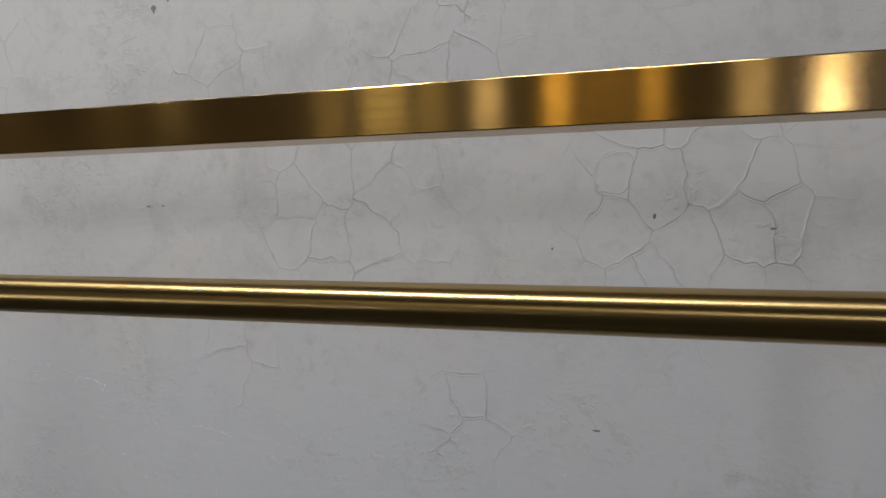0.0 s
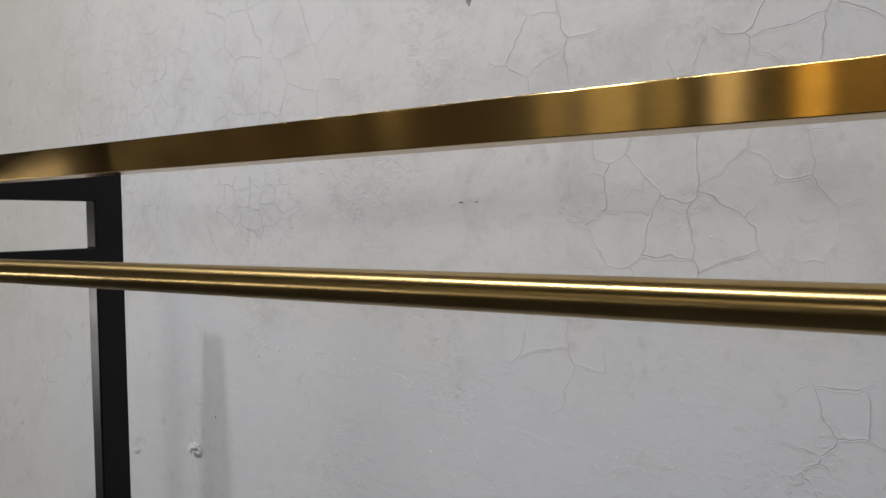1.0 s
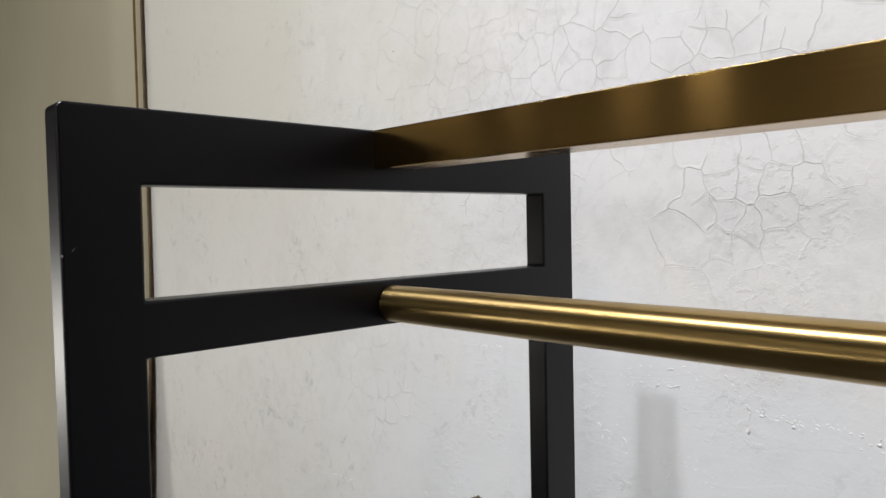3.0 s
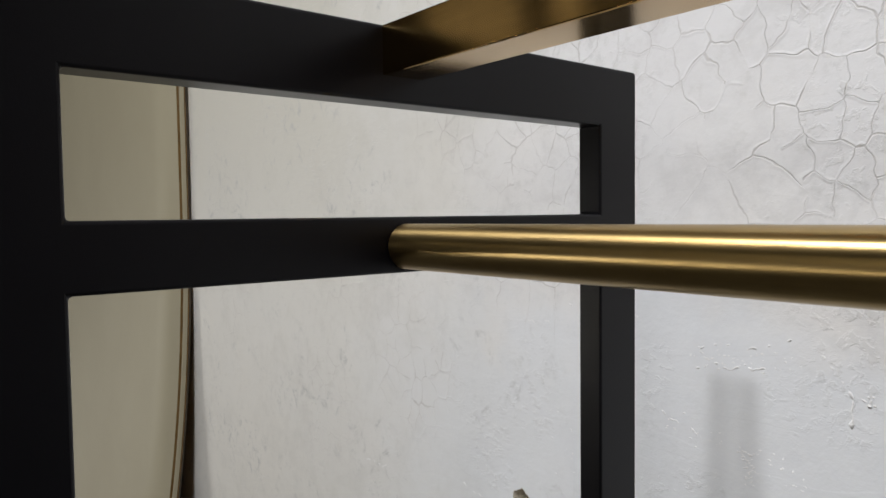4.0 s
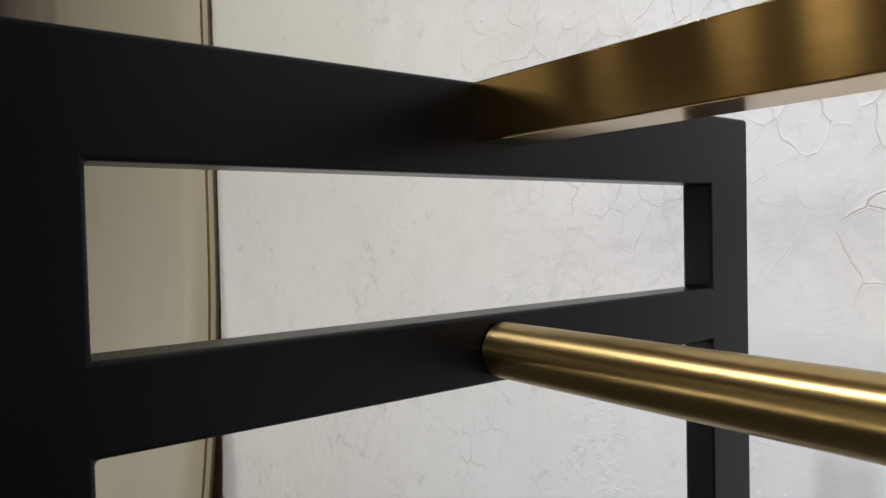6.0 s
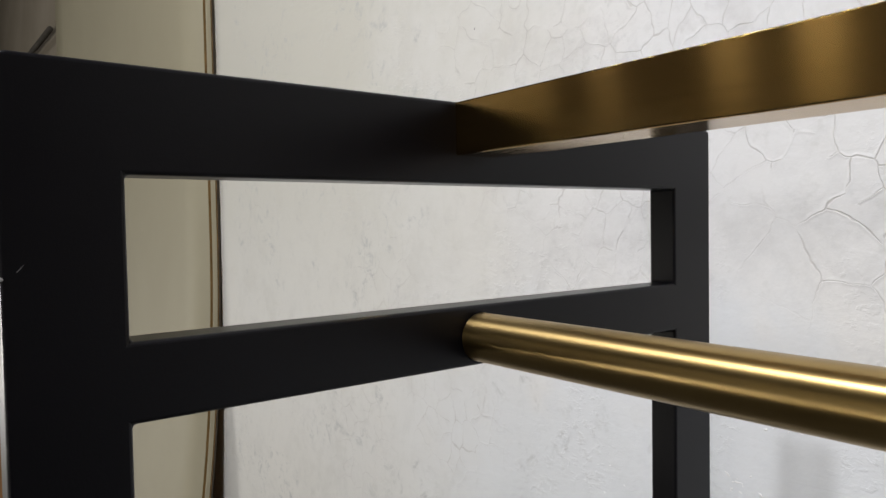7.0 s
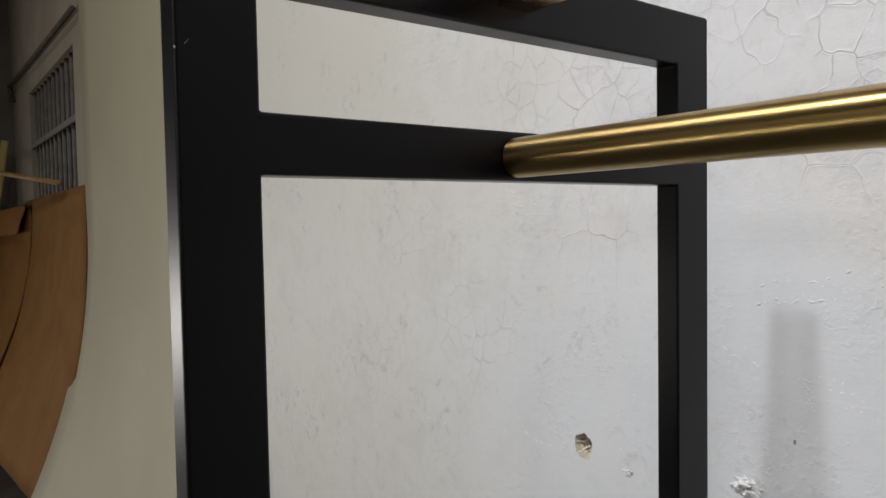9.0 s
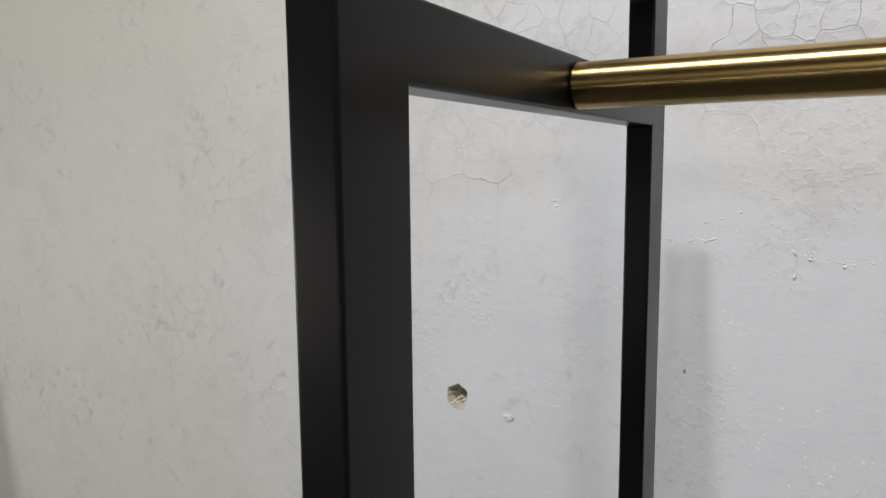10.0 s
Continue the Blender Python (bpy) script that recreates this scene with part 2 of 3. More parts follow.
def simple(name, a, b, scale, rough, bump_scale=60.0, bump=0.0005, metal=0.0, stretch=(1, 1, 1), gloss=0.3):
    """A surface that varies between two colours, with fine relief."""
    mat, nt, bsdf = material(name)
    p = position(nt, stretch)
    n1, n2 = noise_of(nt, p, scale, 5, 0.62, 0.3), noise_of(nt, p, bump_scale, 4, 0.6)
    nt.links.new(mix(nt, span(nt, n1, 0.3, 0.72), a, b), bsdf.inputs["Base Color"])
    b1 = node(nt, "ShaderNodeBump", None, Height=n2, Strength=1.0, Distance=bump)
    nt.links.new(b1.outputs[0], bsdf.inputs["Normal"])
    bsdf.inputs["Roughness"].default_value = rough
    bsdf.inputs["Metallic"].default_value = metal
    bsdf.inputs["Specular IOR Level"].default_value = gloss
    return mat


M_WALL = plaster()
M_RAIL = brass("round_polished_brass", True)
M_BAR = brass("lengthwise_brushed_brass", False)
M_BLACK = coated_steel()
M_FLOOR = simple("worn_concrete_floor", (0.022, 0.021, 0.019), (0.045, 0.042, 0.038), 3.0, 0.55)
# the weak light in the window corner is put into this darker colour
M_DIM_WALL = simple("dimmed_wall_paint", (0.21, 0.18, 0.135), (0.28, 0.243, 0.19), 1.3, 0.8, 40.0, 0.0006)
# unseen hall ceiling and walls, kept dark so the brass reflects little
M_CEIL = simple("dark_hall_ceiling", (0.10, 0.10, 0.095), (0.16, 0.155, 0.15), 2.0, 0.8)
M_HALL = simple("dark_hall_paint", (0.085, 0.073, 0.06), (0.125, 0.108, 0.09), 2.0, 0.8)
M_CREAM = simple("cream_laminate", (0.32, 0.29, 0.205), (0.345, 0.314, 0.224), 1.6, 0.6, 30.0, 0.0004, gloss=0.2)
M_CORE = simple("brown_board_core", (0.10, 0.058, 0.016), (0.155, 0.09, 0.028), 30.0, 0.8)
M_GAP_LINE = simple("dark_gap_line", (0.035, 0.026, 0.015), (0.06, 0.045, 0.03), 30.0, 0.8)
M_CARD = simple("brown_cardboard", (0.165, 0.078, 0.023), (0.205, 0.098, 0.031), 4.0, 0.85, 40.0, 0.0006, gloss=0.1)
M_WOOD = simple("raw_wood", (0.20, 0.115, 0.045), (0.28, 0.165, 0.07), 30.0, 0.6, 90.0, 0.0004, 0.0, (0.15, 1, 1))
M_BAMBOO = simple("pale_bamboo", (0.42, 0.34, 0.13), (0.52, 0.43, 0.19), 20.0, 0.5, 70.0, 0.0003, 0.0, (1, 1, 0.2))
M_IRON = simple("grey_painted_iron", (0.12, 0.11, 0.095), (0.17, 0.155, 0.135), 20.0, 0.7)
M_PIPE = simple("dull_dark_pipe", (0.05, 0.044, 0.036), (0.085, 0.075, 0.06), 12.0, 0.8)
M_DARK = simple("dusty_dark_glass", (0.03, 0.03, 0.032), (0.06, 0.06, 0.06), 5.0, 0.25)
M_RUBBLE = simple("broken_plaster", (0.40, 0.35, 0.27), (0.60, 0.56, 0.47), 90.0, 0.95, 300.0, 0.002)
M_CRUMB = simple("chalky_white_crumb", (0.66, 0.66, 0.66), (0.74, 0.74, 0.74), 120.0, 0.9, 500.0, 0.001)
M_MARK = simple("dark_scuff", (0.20, 0.195, 0.19), (0.36, 0.35, 0.34), 200.0, 0.9)
M_CHIP = simple("bare_steel", (0.28, 0.28, 0.28), (0.4, 0.4, 0.4), 80.0, 0.5, 60.0, 0.0003, 0.3)
M_SHUTTER = simple("grey_shutter_steel", (0.34, 0.35, 0.36), (0.42, 0.43, 0.44), 6.0, 0.45)


# ---- building helpers ----
def mesh_of(name, bm, mats, smooth=False):
    me = bpy.data.meshes.new(name)
    bmesh.ops.recalc_face_normals(bm, faces=bm.faces)
    bm.to_mesh(me)
    bm.free()
    for m in mats if isinstance(mats, (list, tuple)) else [mats]:
        me.materials.append(m)
    if smooth:
        for f in me.polygons:
            f.use_smooth = True
    return me


def thing(name, bm, mats, label, category, kind="", group="", smooth=False, place=(0, 0, 0)):
    ob = new(name, mesh_of(name, bm, mats, smooth))
    ob.location = place
    return tagged(ob, label, category, group, kind)


def part(name, bm, mats, parent, label="", smooth=False, place=(0, 0, 0)):
    ob = new(name, mesh_of(name, bm, mats, smooth))
    ob.parent = parent
    ob.location = place
    return tagged(ob, label)


def add_box(bm, x0, x1, y0, y1, z0, z1, bevel=0.0, segments=2):
    made = bmesh.ops.create_cube(bm, size=1.0)["verts"]
    for v in made:
        v.co = Vector(((x0, x1)[v.co.x > 0], (y0, y1)[v.co.y > 0], (z0, z1)[v.co.z > 0]))
    if bevel:
        edges = list({e for v in made for e in v.link_edges})
        bmesh.ops.bevel(bm, geom=edges, offset=bevel, segments=segments, profile=0.5, affect="EDGES")


def box(*a, **k):
    bm = bmesh.new()
    add_box(bm, *a, **k)
    return bm


def add_rod(bm, a, b, r0, r1=None, sides=16, caps=True):
    a, b = Vector(a), Vector(b)
    m = Matrix.Translation((a + b) / 2) @ (b - a).to_track_quat("Z", "Y").to_matrix().to_4x4()
    bmesh.ops.create_cone(bm, cap_ends=caps, segments=sides, radius1=r0, radius2=r0 if r1 is None else r1, depth=(b - a).length, matrix=m)


def slab_with_holes(us, vs, holes, depth, put, bevel=0.0, fillet=()):
    """A slab built of cells between the breakpoints, with the named cells left open, given depth and rounded edges. put(u, v, d) gives the place."""
    bm = bmesh.new()
    grid = {(i, j): bm.verts.new(put(u, v, 0)) for i, u in enumerate(us) for j, v in enumerate(vs)}
    faces = [bm.faces.new([grid[i, j], grid[i + 1, j], grid[i + 1, j + 1], grid[i, j + 1]])
             for i in range(len(us) - 1) for j in range(len(vs) - 1) if (i, j) not in holes]
    for v in [v for v in bm.verts if not v.link_faces]:
        bm.verts.remove(v)
    out = bmesh.ops.extrude_face_region(bm, geom=faces)
    shift = Vector(put(0, 0, depth)) - Vector(put(0, 0, 0))
    bmesh.ops.translate(bm, verts=[g for g in out["geom"] if isinstance(g, bmesh.types.BMVert)], vec=shift)
    bmesh.ops.recalc_face_normals(bm, faces=bm.faces)
    for u, v, r in fillet:
        spot = Vector(put(u, v, 0))
        corner = [e for e in bm.edges if abs(e.calc_length() - depth) < 1e-5 and min((p.co - spot).length for p in e.verts) < 1e-5]
        bmesh.ops.bevel(bm, geom=corner, offset=r, segments=4, profile=0.5, affect="EDGES", clamp_overlap=True)
    if bevel:
        sharp = [e for e in bm.edges if len(e.link_faces) == 2 and e.calc_face_angle() > 0.8]
        bmesh.ops.bevel(bm, geom=sharp, offset=bevel, segments=3, profile=0.5, affect="EDGES", clamp_overlap=True)
    return bm


# ---- the room ----
HOLE = (-1.437, 1.028)
H = 0.028
WIN = (-6.72, -4.99, 1.12, 2.30)

us = [SEAM, HOLE[0] - H, HOLE[0] + H, EAST]
vs = [0.0, HOLE[1] - H, HOLE[1] + H, CEIL]
thing("wall_north", slab_with_holes(us, vs, {(1, 1)}, 0.2, lambda u, v, d: (u, WALL_Y + d, v)), M_WALL,
      "off-white plaster wall with crazed, flaking paint", "wall", "structure")
us, vs = [WEST, WIN[0], WIN[1], SEAM], [0.0, WIN[2], WIN[3], CEIL]
thing("wall_northwest", slab_with_holes(us, vs, {(1, 1)}, 0.2, lambda u, v, d: (u, WALL_Y + d, v)), M_DIM_WALL,
      "brownish-grey plaster wall round a barred window, colour darkened for its dim corner", "wall", "structure")
thing("wall_south", box(WEST, EAST, SOUTH - 0.2, SOUTH, 0, CEIL), M_HALL, "plain dark grey wall", "wall", "structure")
thing("wall_east", box(EAST, EAST + 0.2, SOUTH - 0.2, WALL_Y + 0.2, 0, CEIL), M_HALL, "plain dark grey wall", "wall", "structure")
us = [SOUTH - 0.2, -4.1, -2.3, WALL_Y + 0.2]
thing("wall_west", slab_with_holes(us, [0, 2.4, CEIL], {(1, 0)}, 0.2, lambda u, v, d: (WEST - d, u, v)), M_HALL,
      "plain dark grey wall with an assumed doorway", "wall", "structure")
thing("floor", box(WEST - 0.2, EAST + 0.2, SOUTH - 0.2, WALL_Y + 0.2, -0.1, 0), M_FLOOR, "worn grey concrete floor", "floor", "structure")
thing("ceiling", box(WEST - 0.2, EAST + 0.2, SOUTH - 0.2, WALL_Y + 0.2, CEIL, CEIL + 0.1), M_CEIL, "dark hall ceiling, out of view", "ceiling", "structure")

# assumed half-open roller shutter in an unseen doorway, there to house the low west light
shutter = tagged(new("door_1"), "assumed grey steel roller shutter, half raised, out of view", "shutter", "", "structure")
shutter.location = (WEST - 0.1, -3.2, 1.0)
for k in range(15):
    part("slat", box(-0.012, 0.012, -0.95, 0.95, 0.1 * k, 0.1 * k + 0.094, bevel=0.008), M_SHUTTER, shutter)


# ---- the clothes rack ----
def garment_rack():
    x_left, x_right, deep = -1.140, 0.285, 0.021
    ys, zs = [0.186, 0.2292, 0.5885, 0.632], [0.0, 0.04, 1.3635, 1.3965, 1.4625, 1.506]
    mid, rail_z, rail_r = 0.409, 1.379, 0.0134
    rack = tagged(new("garment_rack"), "black steel clothes rack with brass rail and bar", "clothes rack")
    rack.location = ((x_left + x_right) / 2, mid, 0)
    base = rack.location.copy()

    def end(x, sign):
        bm = slab_with_holes(ys, zs, {(1, 1), (1, 3)}, deep, lambda u, v, d: (sign * d, u - mid, v), bevel=0.0018,
                              fillet=[(ys[0], zs[5], 0.0045), (ys[3], zs[5], 0.003)])
        return part("side_frame", bm, M_BLACK, rack, "black powder-coated steel end frame", place=(x - base.x, 0, 0))

    left = end(x_left, -1)
    end(x_right, 1)
    half = (x_right - x_left) / 2
    bm = bmesh.new()
    add_rod(bm, (-half + 0.0011, 0, 0), (half - 0.0011, 0, 0), rail_r, sides=96, caps=False)
    part("hanging_rail", bm, M_RAIL, rack, "round brass hanging rail", smooth=True, place=(0, 0, rail_z))
    for x in (-half, half):
        bm = bmesh.new()
        add_rod(bm, (x - 0.003, 0, 0), (x + 0.003, 0, 0), rail_r - 0.0012, sides=48)
        part("spigot", bm, M_BLACK, rack, "black stub inside the end of the rail", place=(0, 0, rail_z))
    bm = box(-half - 0.001, half + 0.001, -0.0143, 0.0143, -0.0141, 0.0141, bevel=0.0008)
    part("top_bar", bm, M_BAR, rack, "square brushed brass top bar", place=(0, 0, 1.4915))
    # a chip in the coating on the edge of the post
    bm = bmesh.new()
    bmesh.ops.create_icosphere(bm, subdivisions=2, radius=0.0006)
    for v in bm.verts:
        v.co = Vector((v.co.x * 0.35, v.co.y * 0.9, v.co.z * 1.3)) * (1 + 0.4 * noise.noise(v.co * 2500))
    part("paint_chip", bm, M_CHIP, left, "bare silvery chip in the coating", place=(0.0, 0.1865 - mid, 1.424))
    bm = bmesh.new()
    add_rod(bm, (0, -0.0011, -0.0012), (0, 0.0011, 0.0013), 0.00011, 0.00004, sides=6)
    part("scratch", bm, M_CHIP, left, "fine silvery scratch in the coating", place=(0.0001, 0.1925 - mid, 1.4275))
    return rack


garment_rack()


# ---- sheets leaning at the wall ----
def leaning_sheet(name, x0, x1, top, thick, gap, mats, label):
    """A tall sheet against the wall whose foot bows out into the room, more so at its far side."""
    bm = bmesh.new()
    n, cols = 44, 10

    def out(u, z):
        return gap + 0.085 * (1.0 + 0.62 * u) * max(0.0, 1.45 - z) ** 2.15
    fronts, backs = {}, {}
    for i in range(n + 1):
        for j in range(cols + 1):
            x, z = x1 + (x0 - x1) * j / cols, top * i / n
            d = out(j / cols, z)
            fronts[i, j], backs[i, j] = bm.verts.new((x, WALL_Y - d - thick, z)), bm.verts.new((x, WALL_Y - d, z))

    def quad(a, b, c, d, mat, smooth):
        f = bm.faces.new([a, b, c, d])
        f.material_index, f.smooth = mat, smooth
    for i in range(n):
        for j in range(cols):
            for side in (fronts, backs):
                quad(side[i, j], side[i, j + 1], side[i + 1, j + 1], side[i + 1, j], 0, True)
        for j in (0, cols):
            quad(fronts[i, j], backs[i, j], backs[i + 1, j], fronts[i + 1, j], 1, False)
    for i in (0, n):
        for j in range(cols):
            quad(fronts[i, j], fronts[i, j + 1], backs[i, j + 1], backs[i, j], 1, False)
    return thing(name, bm, mats, label, "board")


# extra dark-edged sheet, added to draw the dark gap line beside the wall
leaning_sheet("leaning_board", -4.64, -2.606, 2.92, 0.005, 0.004, [M_CORE, M_GAP_LINE], "thin dark sheet added as the dark gap line behind the cream boards")
leaning_sheet("leaning_board", -4.64, -2.612, 2.92, 0.0098, 0.010, [M_CREAM, M_CREAM], "cream laminated board leaning on the wall, foot bowed out")
leaning_sheet("leaning_board", -4.65, -2.618, 2.92, 0.0065, 0.0200, [M_CREAM, M_CORE], "cream laminated board with brown core, bowed out")

# ---- window with bars ----
window = tagged(new("window_1"), "barred window with dusty dark panes", "window", "", "structure")
window.location = ((WIN[0] + WIN[1]) / 2, WALL_Y, WIN[2])
W2, WH = (WIN[1] - WIN[0]) / 2, WIN[3] - WIN[2]
for b in ((-W2, W2, 0.05, 0.13, WH - 0.05, WH), (-W2, W2, 0.05, 0.13, 0, 0.05), (-W2, -W2 + 0.05, 0.05, 0.13, 0.05, WH - 0.05), (W2 - 0.05, W2, 0.05, 0.13, 0.05, WH - 0.05)):
    part("window_frame", box(*b, bevel=0.006), M_IRON, window)
part("mullion", box(-0.02, 0.02, 0.07, 0.12, 0.05, WH - 0.05, bevel=0.004), M_IRON, window)
for x0, x1 in ((-W2 + 0.05, -0.02), (0.02, W2 - 0.05)):
    part("pane", box(x0, x1, 0.095, 0.101, 0.05, WH - 0.05), M_DARK, window, "dusty dark glass pane")
for k in range(11):
    bm = bmesh.new()
    x = -W2 + 0.07 + k * (2 * W2 - 0.14) / 10
    add_rod(bm, (x, 0.03, 0.0), (x, 0.03, WH), 0.012, sides=10)
    part("bar", bm, M_IRON, window, smooth=True)
part("cross_bar", box(-W2, W2, 0.002, 0.018, 0.78, 0.815, bevel=0.003), M_IRON, window)
part("window_sill", box(-W2 - 0.05, W2 + 0.05, -0.05, 0.05, -0.04, -0.002, bevel=0.008), M_DIM_WALL, window)

# pipe along the wall above the window, with an elbow into the wall at its far end
pipe = tagged(new("pipe"), "dark dusty pipe on the wall above the barred window", "pipe")
pipe.location = (-6.0, 0.765, 2.44)
bm = bmesh.new()
add_rod(bm, (-1.55, 0, 0.035), (1.25, 0, -0.02), 0.014, sides=20)
part("run", bm, M_PIPE, pipe, smooth=True)
bm = bmesh.new()
add_rod(bm, (-1.56, 0, 0.055), (-1.56, 0, -0.08), 0.020, sides=20)
add_rod(bm, (-1.56, -0.005, -0.07), (-1.56, 0.035, -0.07), 0.019, sides=20)
part("elbow", bm, M_PIPE, pipe, smooth=True)


# ---- flattened cartons at the wall ----
def carton_leaf(corners, thick, bulge, sag=2.1):
    """A sheet of corrugated board between four corners, bowed towards its foot, slightly wavy, with its thickness."""
    bm = bmesh.new()
    n = 18
    a, b, c, d = (Vector(p) for p in corners)
    up = (b - a).cross(d - a).normalized()
    grid = {}
    for i in range(n + 1):
        for j in range(n + 1):
            u, v = i / n, j / n
            foot, head = a * (1 - u) + b * u, d * (1 - u) + c * u
            p = foot * (1 - v) + head * v
            p.y = head.y + (foot.y - head.y) * (1 - v) ** sag
            lift = bulge * math.sin(math.pi * u) * math.sin(math.pi * v) + 0.006 * noise.noise((u * 4, v * 4, bulge * 90))
            grid[i, j] = bm.verts.new(p + up * lift)
    faces = [bm.faces.new([grid[i, j], grid[i + 1, j], grid[i + 1, j + 1], grid[i, j + 1]]) for i in range(n) for j in range(n)]
    for f in faces:
        f.smooth = True
    out = bmesh.ops.extrude_face_region(bm, geom=faces)
    bmesh.ops.translate(bm, verts=[g for g in out["geom"] if isinstance(g, bmesh.types.BMVert)], vec=up * thick)
    return bm


carton = tagged(new("flat_carton"), "flattened brown cardboard carton leaning at the wall", "carton")
carton.location = (-6.1, 0.7, 0)
part("inner_leaf", carton_leaf(((-1.00, -0.42, 0), (1.65, -0.175, 0), (1.435, 0.075, 1.535), (-0.75, 0.07, 1.52)), 0.007, 0.0), M_CARD, carton)
part("outer_leaf", carton_leaf(((-1.60, -0.58, 0), (-0.30, -0.40, 0), (-0.40, 0.058, 1.475), (-1.38, -0.10, 1.44)), 0.007, 0.0), M_CARD, carton, "outer leaf, splayed at its foot")
part("top_flap", carton_leaf(((-1.37, -0.16, 1.25), (-0.42, -0.035, 1.28), (-0.42, 0.03, 1.488), (-1.38, -0.125, 1.445)), 0.007, 0.004, 1.0), M_CARD, carton, "folded top flap, creased")

for a, b, r, m, words in (((-7.40, 0.45, 1.80), (-5.05, 0.72, 1.565), 0.017, M_WOOD, "thin raw wooden stick lying across the carton's top"),
                          ((-7.68, 0.35, 1.50), (-7.30, 0.55, 1.44), 0.014, M_PIPE, "short dark rod sticking out behind the carton"),
                          ((-7.62, 0.42, 0.0), (-7.40, 0.70, 2.02), 0.030, M_BAMBOO, "pale yellow pole standing beside the carton")):
    bm = bmesh.new()
    add_rod(bm, a, b, r, r * 0.9, sides=14)
    thing("wooden_stick" if m is not M_PIPE else "metal_rod", bm, m, words, "stick" if m is not M_PIPE else "rod", smooth=True)


# ---- damage on the wall ----
def crater():
    """A broken-out hole in the plaster, set into the opening left for it."""
    bm = bmesh.new()
    n = 46
    grid = {}
    for i in range(n + 1):
        for j in range(n + 1):
            u, v = (i / n - 0.5) * 2 * H, (j / n - 0.5) * 2 * H
            a = math.atan2(v, u)
            rim = 0.0175 * (1 + 0.22 * noise.noise((math.cos(a) * 1.6, math.sin(a) * 1.6, 3.1)) + 0.10 * noise.noise((math.cos(a) * 5, math.sin(a) * 5, 0.3)))
            r = math.hypot(u * 1.15, v * 1.08)
            t = max(0.0, min(1.0, (rim - r) / 0.006))
            d = t * (0.010 + 0.006 * noise.noise((u * 140, v * 140, 1.0)) + 0.003 * noise.noise((u * 420, v * 420, 5.0)))
            d += 0.014 * max(0.0, min(1.0, (0.006 - math.hypot(u - 0.005, v - 0.004)) / 0.003))
            grid[i, j] = bm.verts.new((u, d, v)), t
    for i in range(n):
        for j in range(n):
            c = [grid[i, j], grid[i + 1, j], grid[i + 1, j + 1], grid[i, j + 1]]
            f = bm.faces.new([g[0] for g in c])
            f.material_index = 1 if max(g[1] for g in c) > 0.05 else 0
    return thing("plaster_hole", bm, [M_WALL, M_RUBBLE], "broken hole in the plaster, bare brownish mortar", "wall damage", "structure", place=(HOLE[0], WALL_Y, HOLE[1]))


crater()


def lump(name, x, z, rx, ry, rz, mat, label, rough=0.5, sub=4):
    bm = bmesh.new()
    bmesh.ops.create_icosphere(bm, subdivisions=sub, radius=1.0)
    for v in bm.verts:
        k = 1 + rough * noise.noise(v.co * 2.2 + Vector((x * 31, z * 17, 0))) + rough * 0.6 * noise.noise(v.co * 6 + Vector((z * 11, x * 7, 2)))
        v.co = Vector((v.co.x * rx * k, v.co.y * ry * k, v.co.z * rz * k))
    return thing(name, bm, mat, label, "wall damage", "structure", smooth=False, place=(x, WALL_Y, z))


lump("plaster_lump", -1.200, 1.043, 0.014, 0.006, 0.0085, M_CRUMB, "crumbly lump of loose white plaster on wall", 0.8)
lump("plaster_lump", -1.362, 1.013, 0.008, 0.0018, 0.006, M_CRUMB, "small lump of lifted plaster on wall", 0.8, 3)
for x, z, a, b in ((-1.149, 1.103, 0.0022, 0.0035), (-0.128, 1.397, 0.0018, 0.0020), (-0.653, 1.711, 0.005, 0.007), (-0.630, 1.722, 0.003, 0.005), (-0.020, 1.432, 0.002, 0.004),
                   (-0.08, 1.198, 0.006, 0.0015), (-1.604, 1.711, 0.002, 0.002), (-2.28, 2.05, 0.008, 0.012), (-0.668, 1.452, 0.005, 0.0012), (-0.645, 1.452, 0.004, 0.0012), (-0.30, 1.703, 0.002, 0.002), (0.095, 1.418, 0.004, 0.0015)):
    lump("wall_mark", x, z, a * 0.75, 0.0005, b * 0.75, M_MARK, "small dark scuff in the wall paint", 0.5, 2)


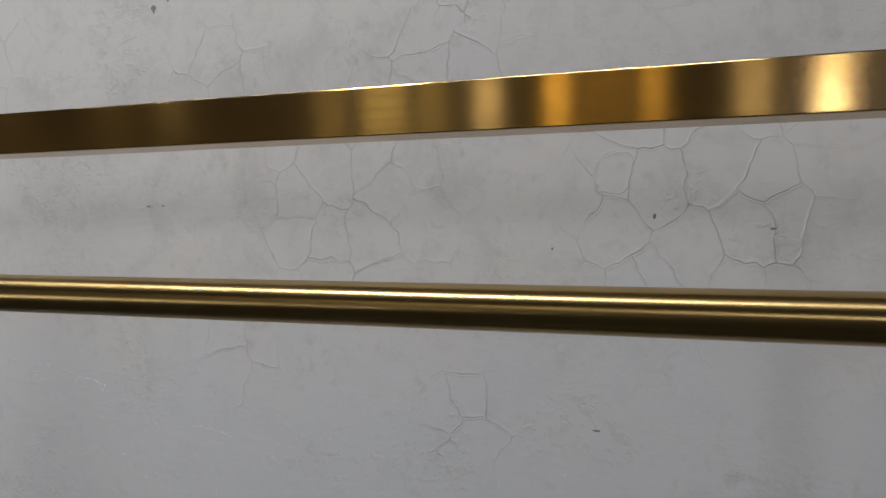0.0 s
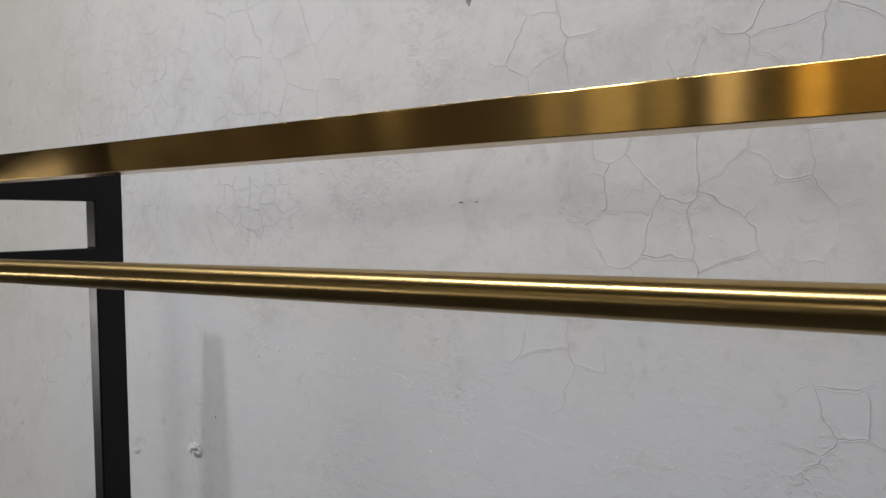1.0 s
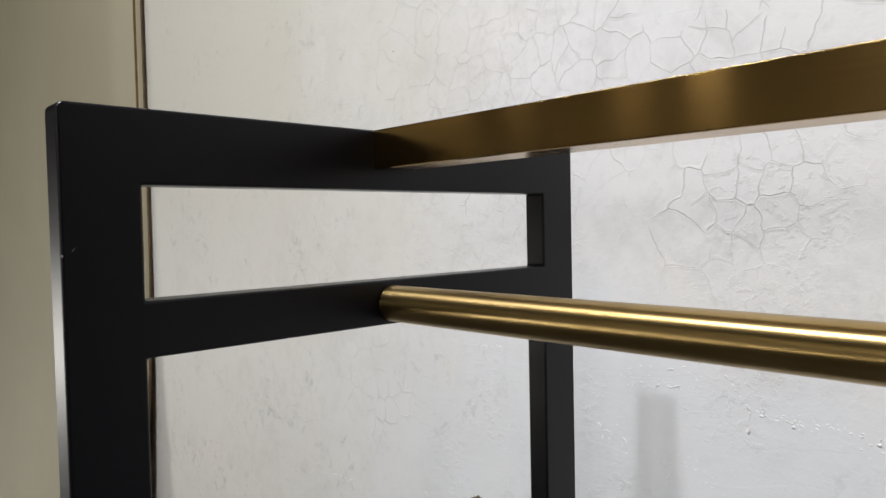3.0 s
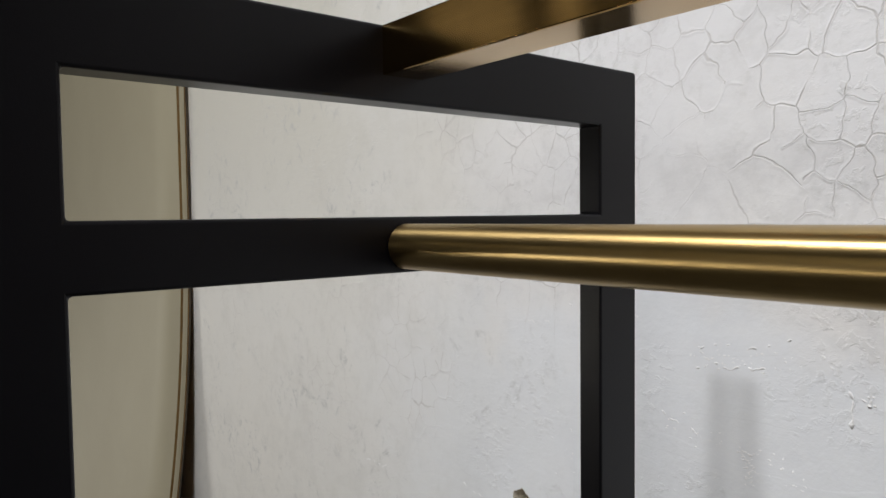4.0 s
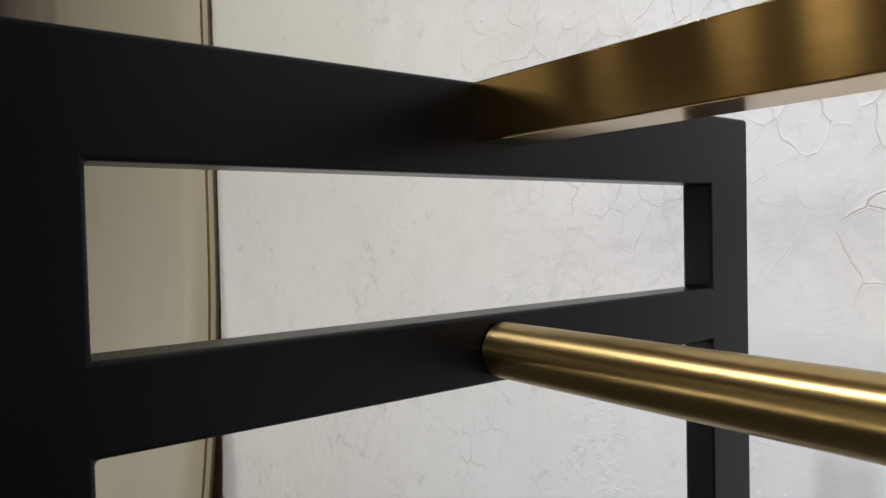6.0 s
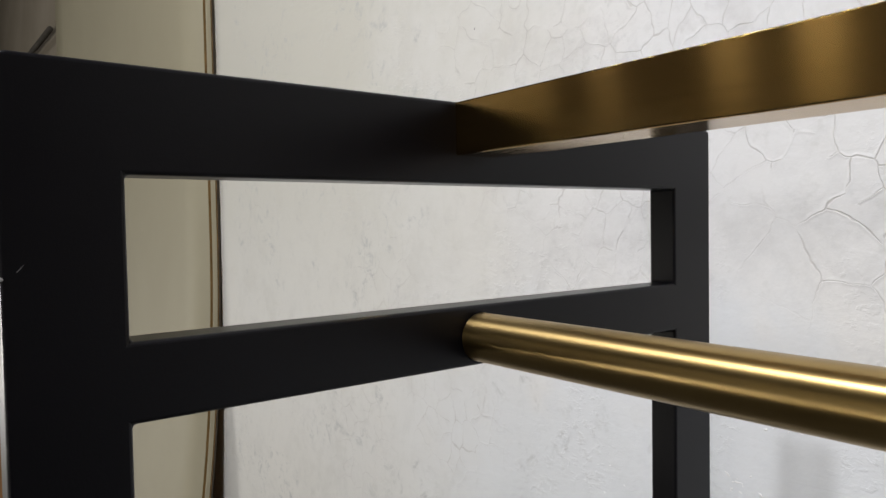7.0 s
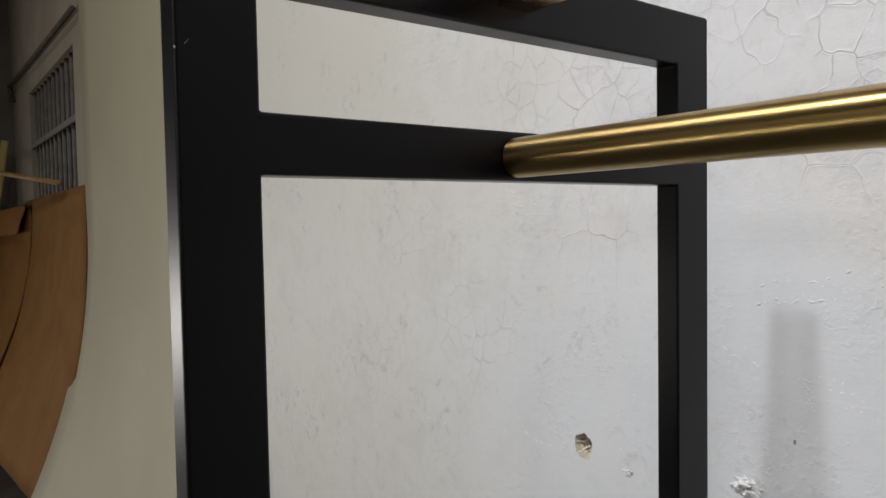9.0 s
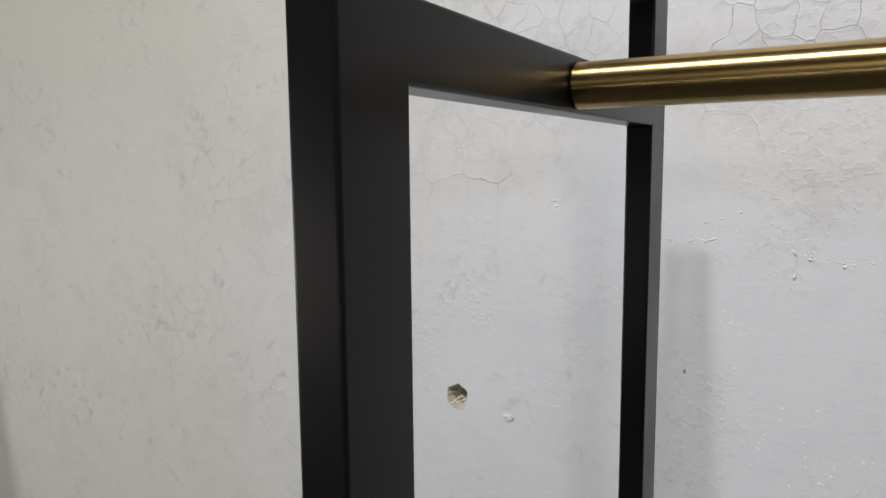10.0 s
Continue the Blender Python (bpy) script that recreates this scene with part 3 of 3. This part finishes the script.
def paint_ridge(x0, z0, x1, z1, drips=()):
    """The ragged lower edge of a skim coat: short beads along a wandering line, swelling here and there, with a few runs that end in a drop."""
    rng = random.Random(round(x0 * 9000 + z0 * 700))
    bm = bmesh.new()
    sides = 8

    def bead(points, radii):
        rings = []
        for k, ((x, z), rad) in enumerate(zip(points, radii)):
            ax, az = points[min(k + 1, len(points) - 1)]
            bx, bz = points[max(k - 1, 0)]
            t = Vector((ax - bx, 0, az - bz)).normalized()
            side = Vector((-t.z, 0, t.x))
            rings.append([bm.verts.new(Vector((x - x0, 0, z - z0)) + side * (rad * math.cos(q)) + Vector((0, -0.55 * rad * math.sin(q), 0)))
                          for q in (math.pi * 2 * j / sides for j in range(sides))])
        for p, q in zip(rings, rings[1:]):
            for j in range(sides):
                bm.faces.new([p[j], p[(j + 1) % sides], q[(j + 1) % sides], q[j]])
        bm.faces.new(rings[0])
        bm.faces.new(rings[-1])

    length = math.hypot(x1 - x0, z1 - z0)
    n = max(8, int(length / 0.0012))
    run, radii = [], []
    for k in range(n + 1):
        u = k / n
        wander = 0.006 * noise.noise((x0 * 40 + u * length * 55, z0 * 30, 0)) + 0.0025 * noise.noise((x0 * 90 + u * length * 190, z0 * 50, 4))
        x, z = x0 + (x1 - x0) * u, z0 + (z1 - z0) * u + wander
        swell = noise.noise((x * 210, z * 150, 9.0)) + 0.06
        if swell > 0.0:
            run.append((x, z))
            radii.append(0.0003 + 0.0014 * min(swell, 0.9) * rng.uniform(0.6, 1.2))
        if swell <= 0.0 or k == n:
            if len(run) > 3:
                radii[0] = radii[-1] = 0.0001
                bead(run, radii)
            run, radii = [], []
    for x, top, low in drips:
        m = 14
        pts = [(x + 0.0006 * math.sin(j * 0.9), top + (low - top) * j / m) for j in range(m + 1)]
        rads = [0.0006 + 0.0003 * math.sin(j * 0.7) + (0.0015 * max(0.0, 1 - abs(j - m + 2) / 2.5)) for j in range(m + 1)]
        rads[-1] = 0.0004
        bead(pts, rads)
    if bm.faces:
        thing("paint_ridge", bm, M_CRUMB, "ragged ridge of lifted white paint on the wall", "wall damage", "structure", smooth=True, place=(x0, WALL_Y, z0))


paint_ridge(-1.195, 1.244, -1.118, 1.251)
paint_ridge(-1.190, 1.262, -1.145, 1.272)
paint_ridge(-1.140, 1.266, -1.082, 1.287)
paint_ridge(-1.070, 1.272, -1.044, 1.238, ((-1.0445, 1.237, 1.213),))
paint_ridge(-1.038, 1.239, -0.985, 1.232, ((-1.031, 1.240, 1.234), (-1.000, 1.237, 1.228)))
paint_ridge(-0.985, 1.236, -0.860, 1.229, ((-0.925, 1.234, 1.226),))
paint_ridge(-0.855, 1.229, -0.740, 1.204)
paint_ridge(-1.356, 1.291, -1.246, 1.284, ((-1.300, 1.289, 1.282),))
paint_ridge(-1.425, 1.262, -1.375, 1.268)
paint_ridge(-1.230, 1.190, -1.188, 1.174)
paint_ridge(-1.382, 1.039, -1.344, 1.042)
paint_ridge(-1.330, 1.038, -1.296, 1.035)
paint_ridge(-1.112, 1.111, -1.082, 1.108)
paint_ridge(-1.060, 1.075, -1.010, 1.078)
paint_ridge(-0.690, 1.446, -0.640, 1.460)
paint_ridge(-0.620, 1.165, -0.540, 1.150)
paint_ridge(-0.360, 1.412, -0.330, 1.398)
paint_ridge(-0.300, 1.098, -0.240, 1.094)
paint_ridge(-1.560, 1.020, -1.490, 1.010)
paint_ridge(-1.820, 0.985, -1.740, 0.992)


def crumbs(name, bands, count, mat, label):
    """Lifted crumbs of paint scattered along wandering bands of the wall."""
    rng = random.Random(7)
    bm = bmesh.new()
    for x0, z0, x1, z1, spread, share in bands:
        for _ in range(int(count * share)):
            t = rng.random()
            x = x0 + (x1 - x0) * t + rng.gauss(0, spread)
            z = z0 + (z1 - z0) * t + 0.012 * noise.noise((t * 9, x0, z0)) + rng.gauss(0, spread * 0.6)
            w, h = rng.uniform(0.0006, 0.0022), rng.uniform(0.0004, 0.0010)
            turn = rng.gauss(0.0, 0.4)
            made = bmesh.ops.create_icosphere(bm, subdivisions=1, radius=1.0)["verts"]
            for v in made:
                k = 1 + 0.5 * noise.noise(v.co * 3 + Vector((x * 97, z * 89, 0)))
                a, b = v.co.x * w * k, v.co.z * h * k
                v.co = Vector((x + a * math.cos(turn) - b * math.sin(turn), WALL_Y + v.co.y * h * 0.55, z + a * math.sin(turn) + b * math.cos(turn)))
    return thing(name, bm, mat, label, "paint flakes", "stuff")


crumbs("paint_crumbs", ((-1.04, 1.238, -0.74, 1.200, 0.005, 0.22), (-1.19, 1.250, -1.10, 1.262, 0.006, 0.12), (-1.138, 1.166, -1.134, 1.138, 0.004, 0.14), (-1.13, 1.175, -1.08, 1.14, 0.010, 0.06),
                        (-1.23, 1.18, -1.16, 1.17, 0.008, 0.06), (-0.75, 1.14, -0.2, 1.10, 0.06, 0.14), (-1.40, 1.12, -1.22, 1.05, 0.03, 0.08), (-0.60, 1.17, -0.42, 1.15, 0.03, 0.06), (-1.15, 1.05, -0.95, 1.00, 0.035, 0.12)),
       330, M_CRUMB, "tiny lifted crumbs of white wall paint")
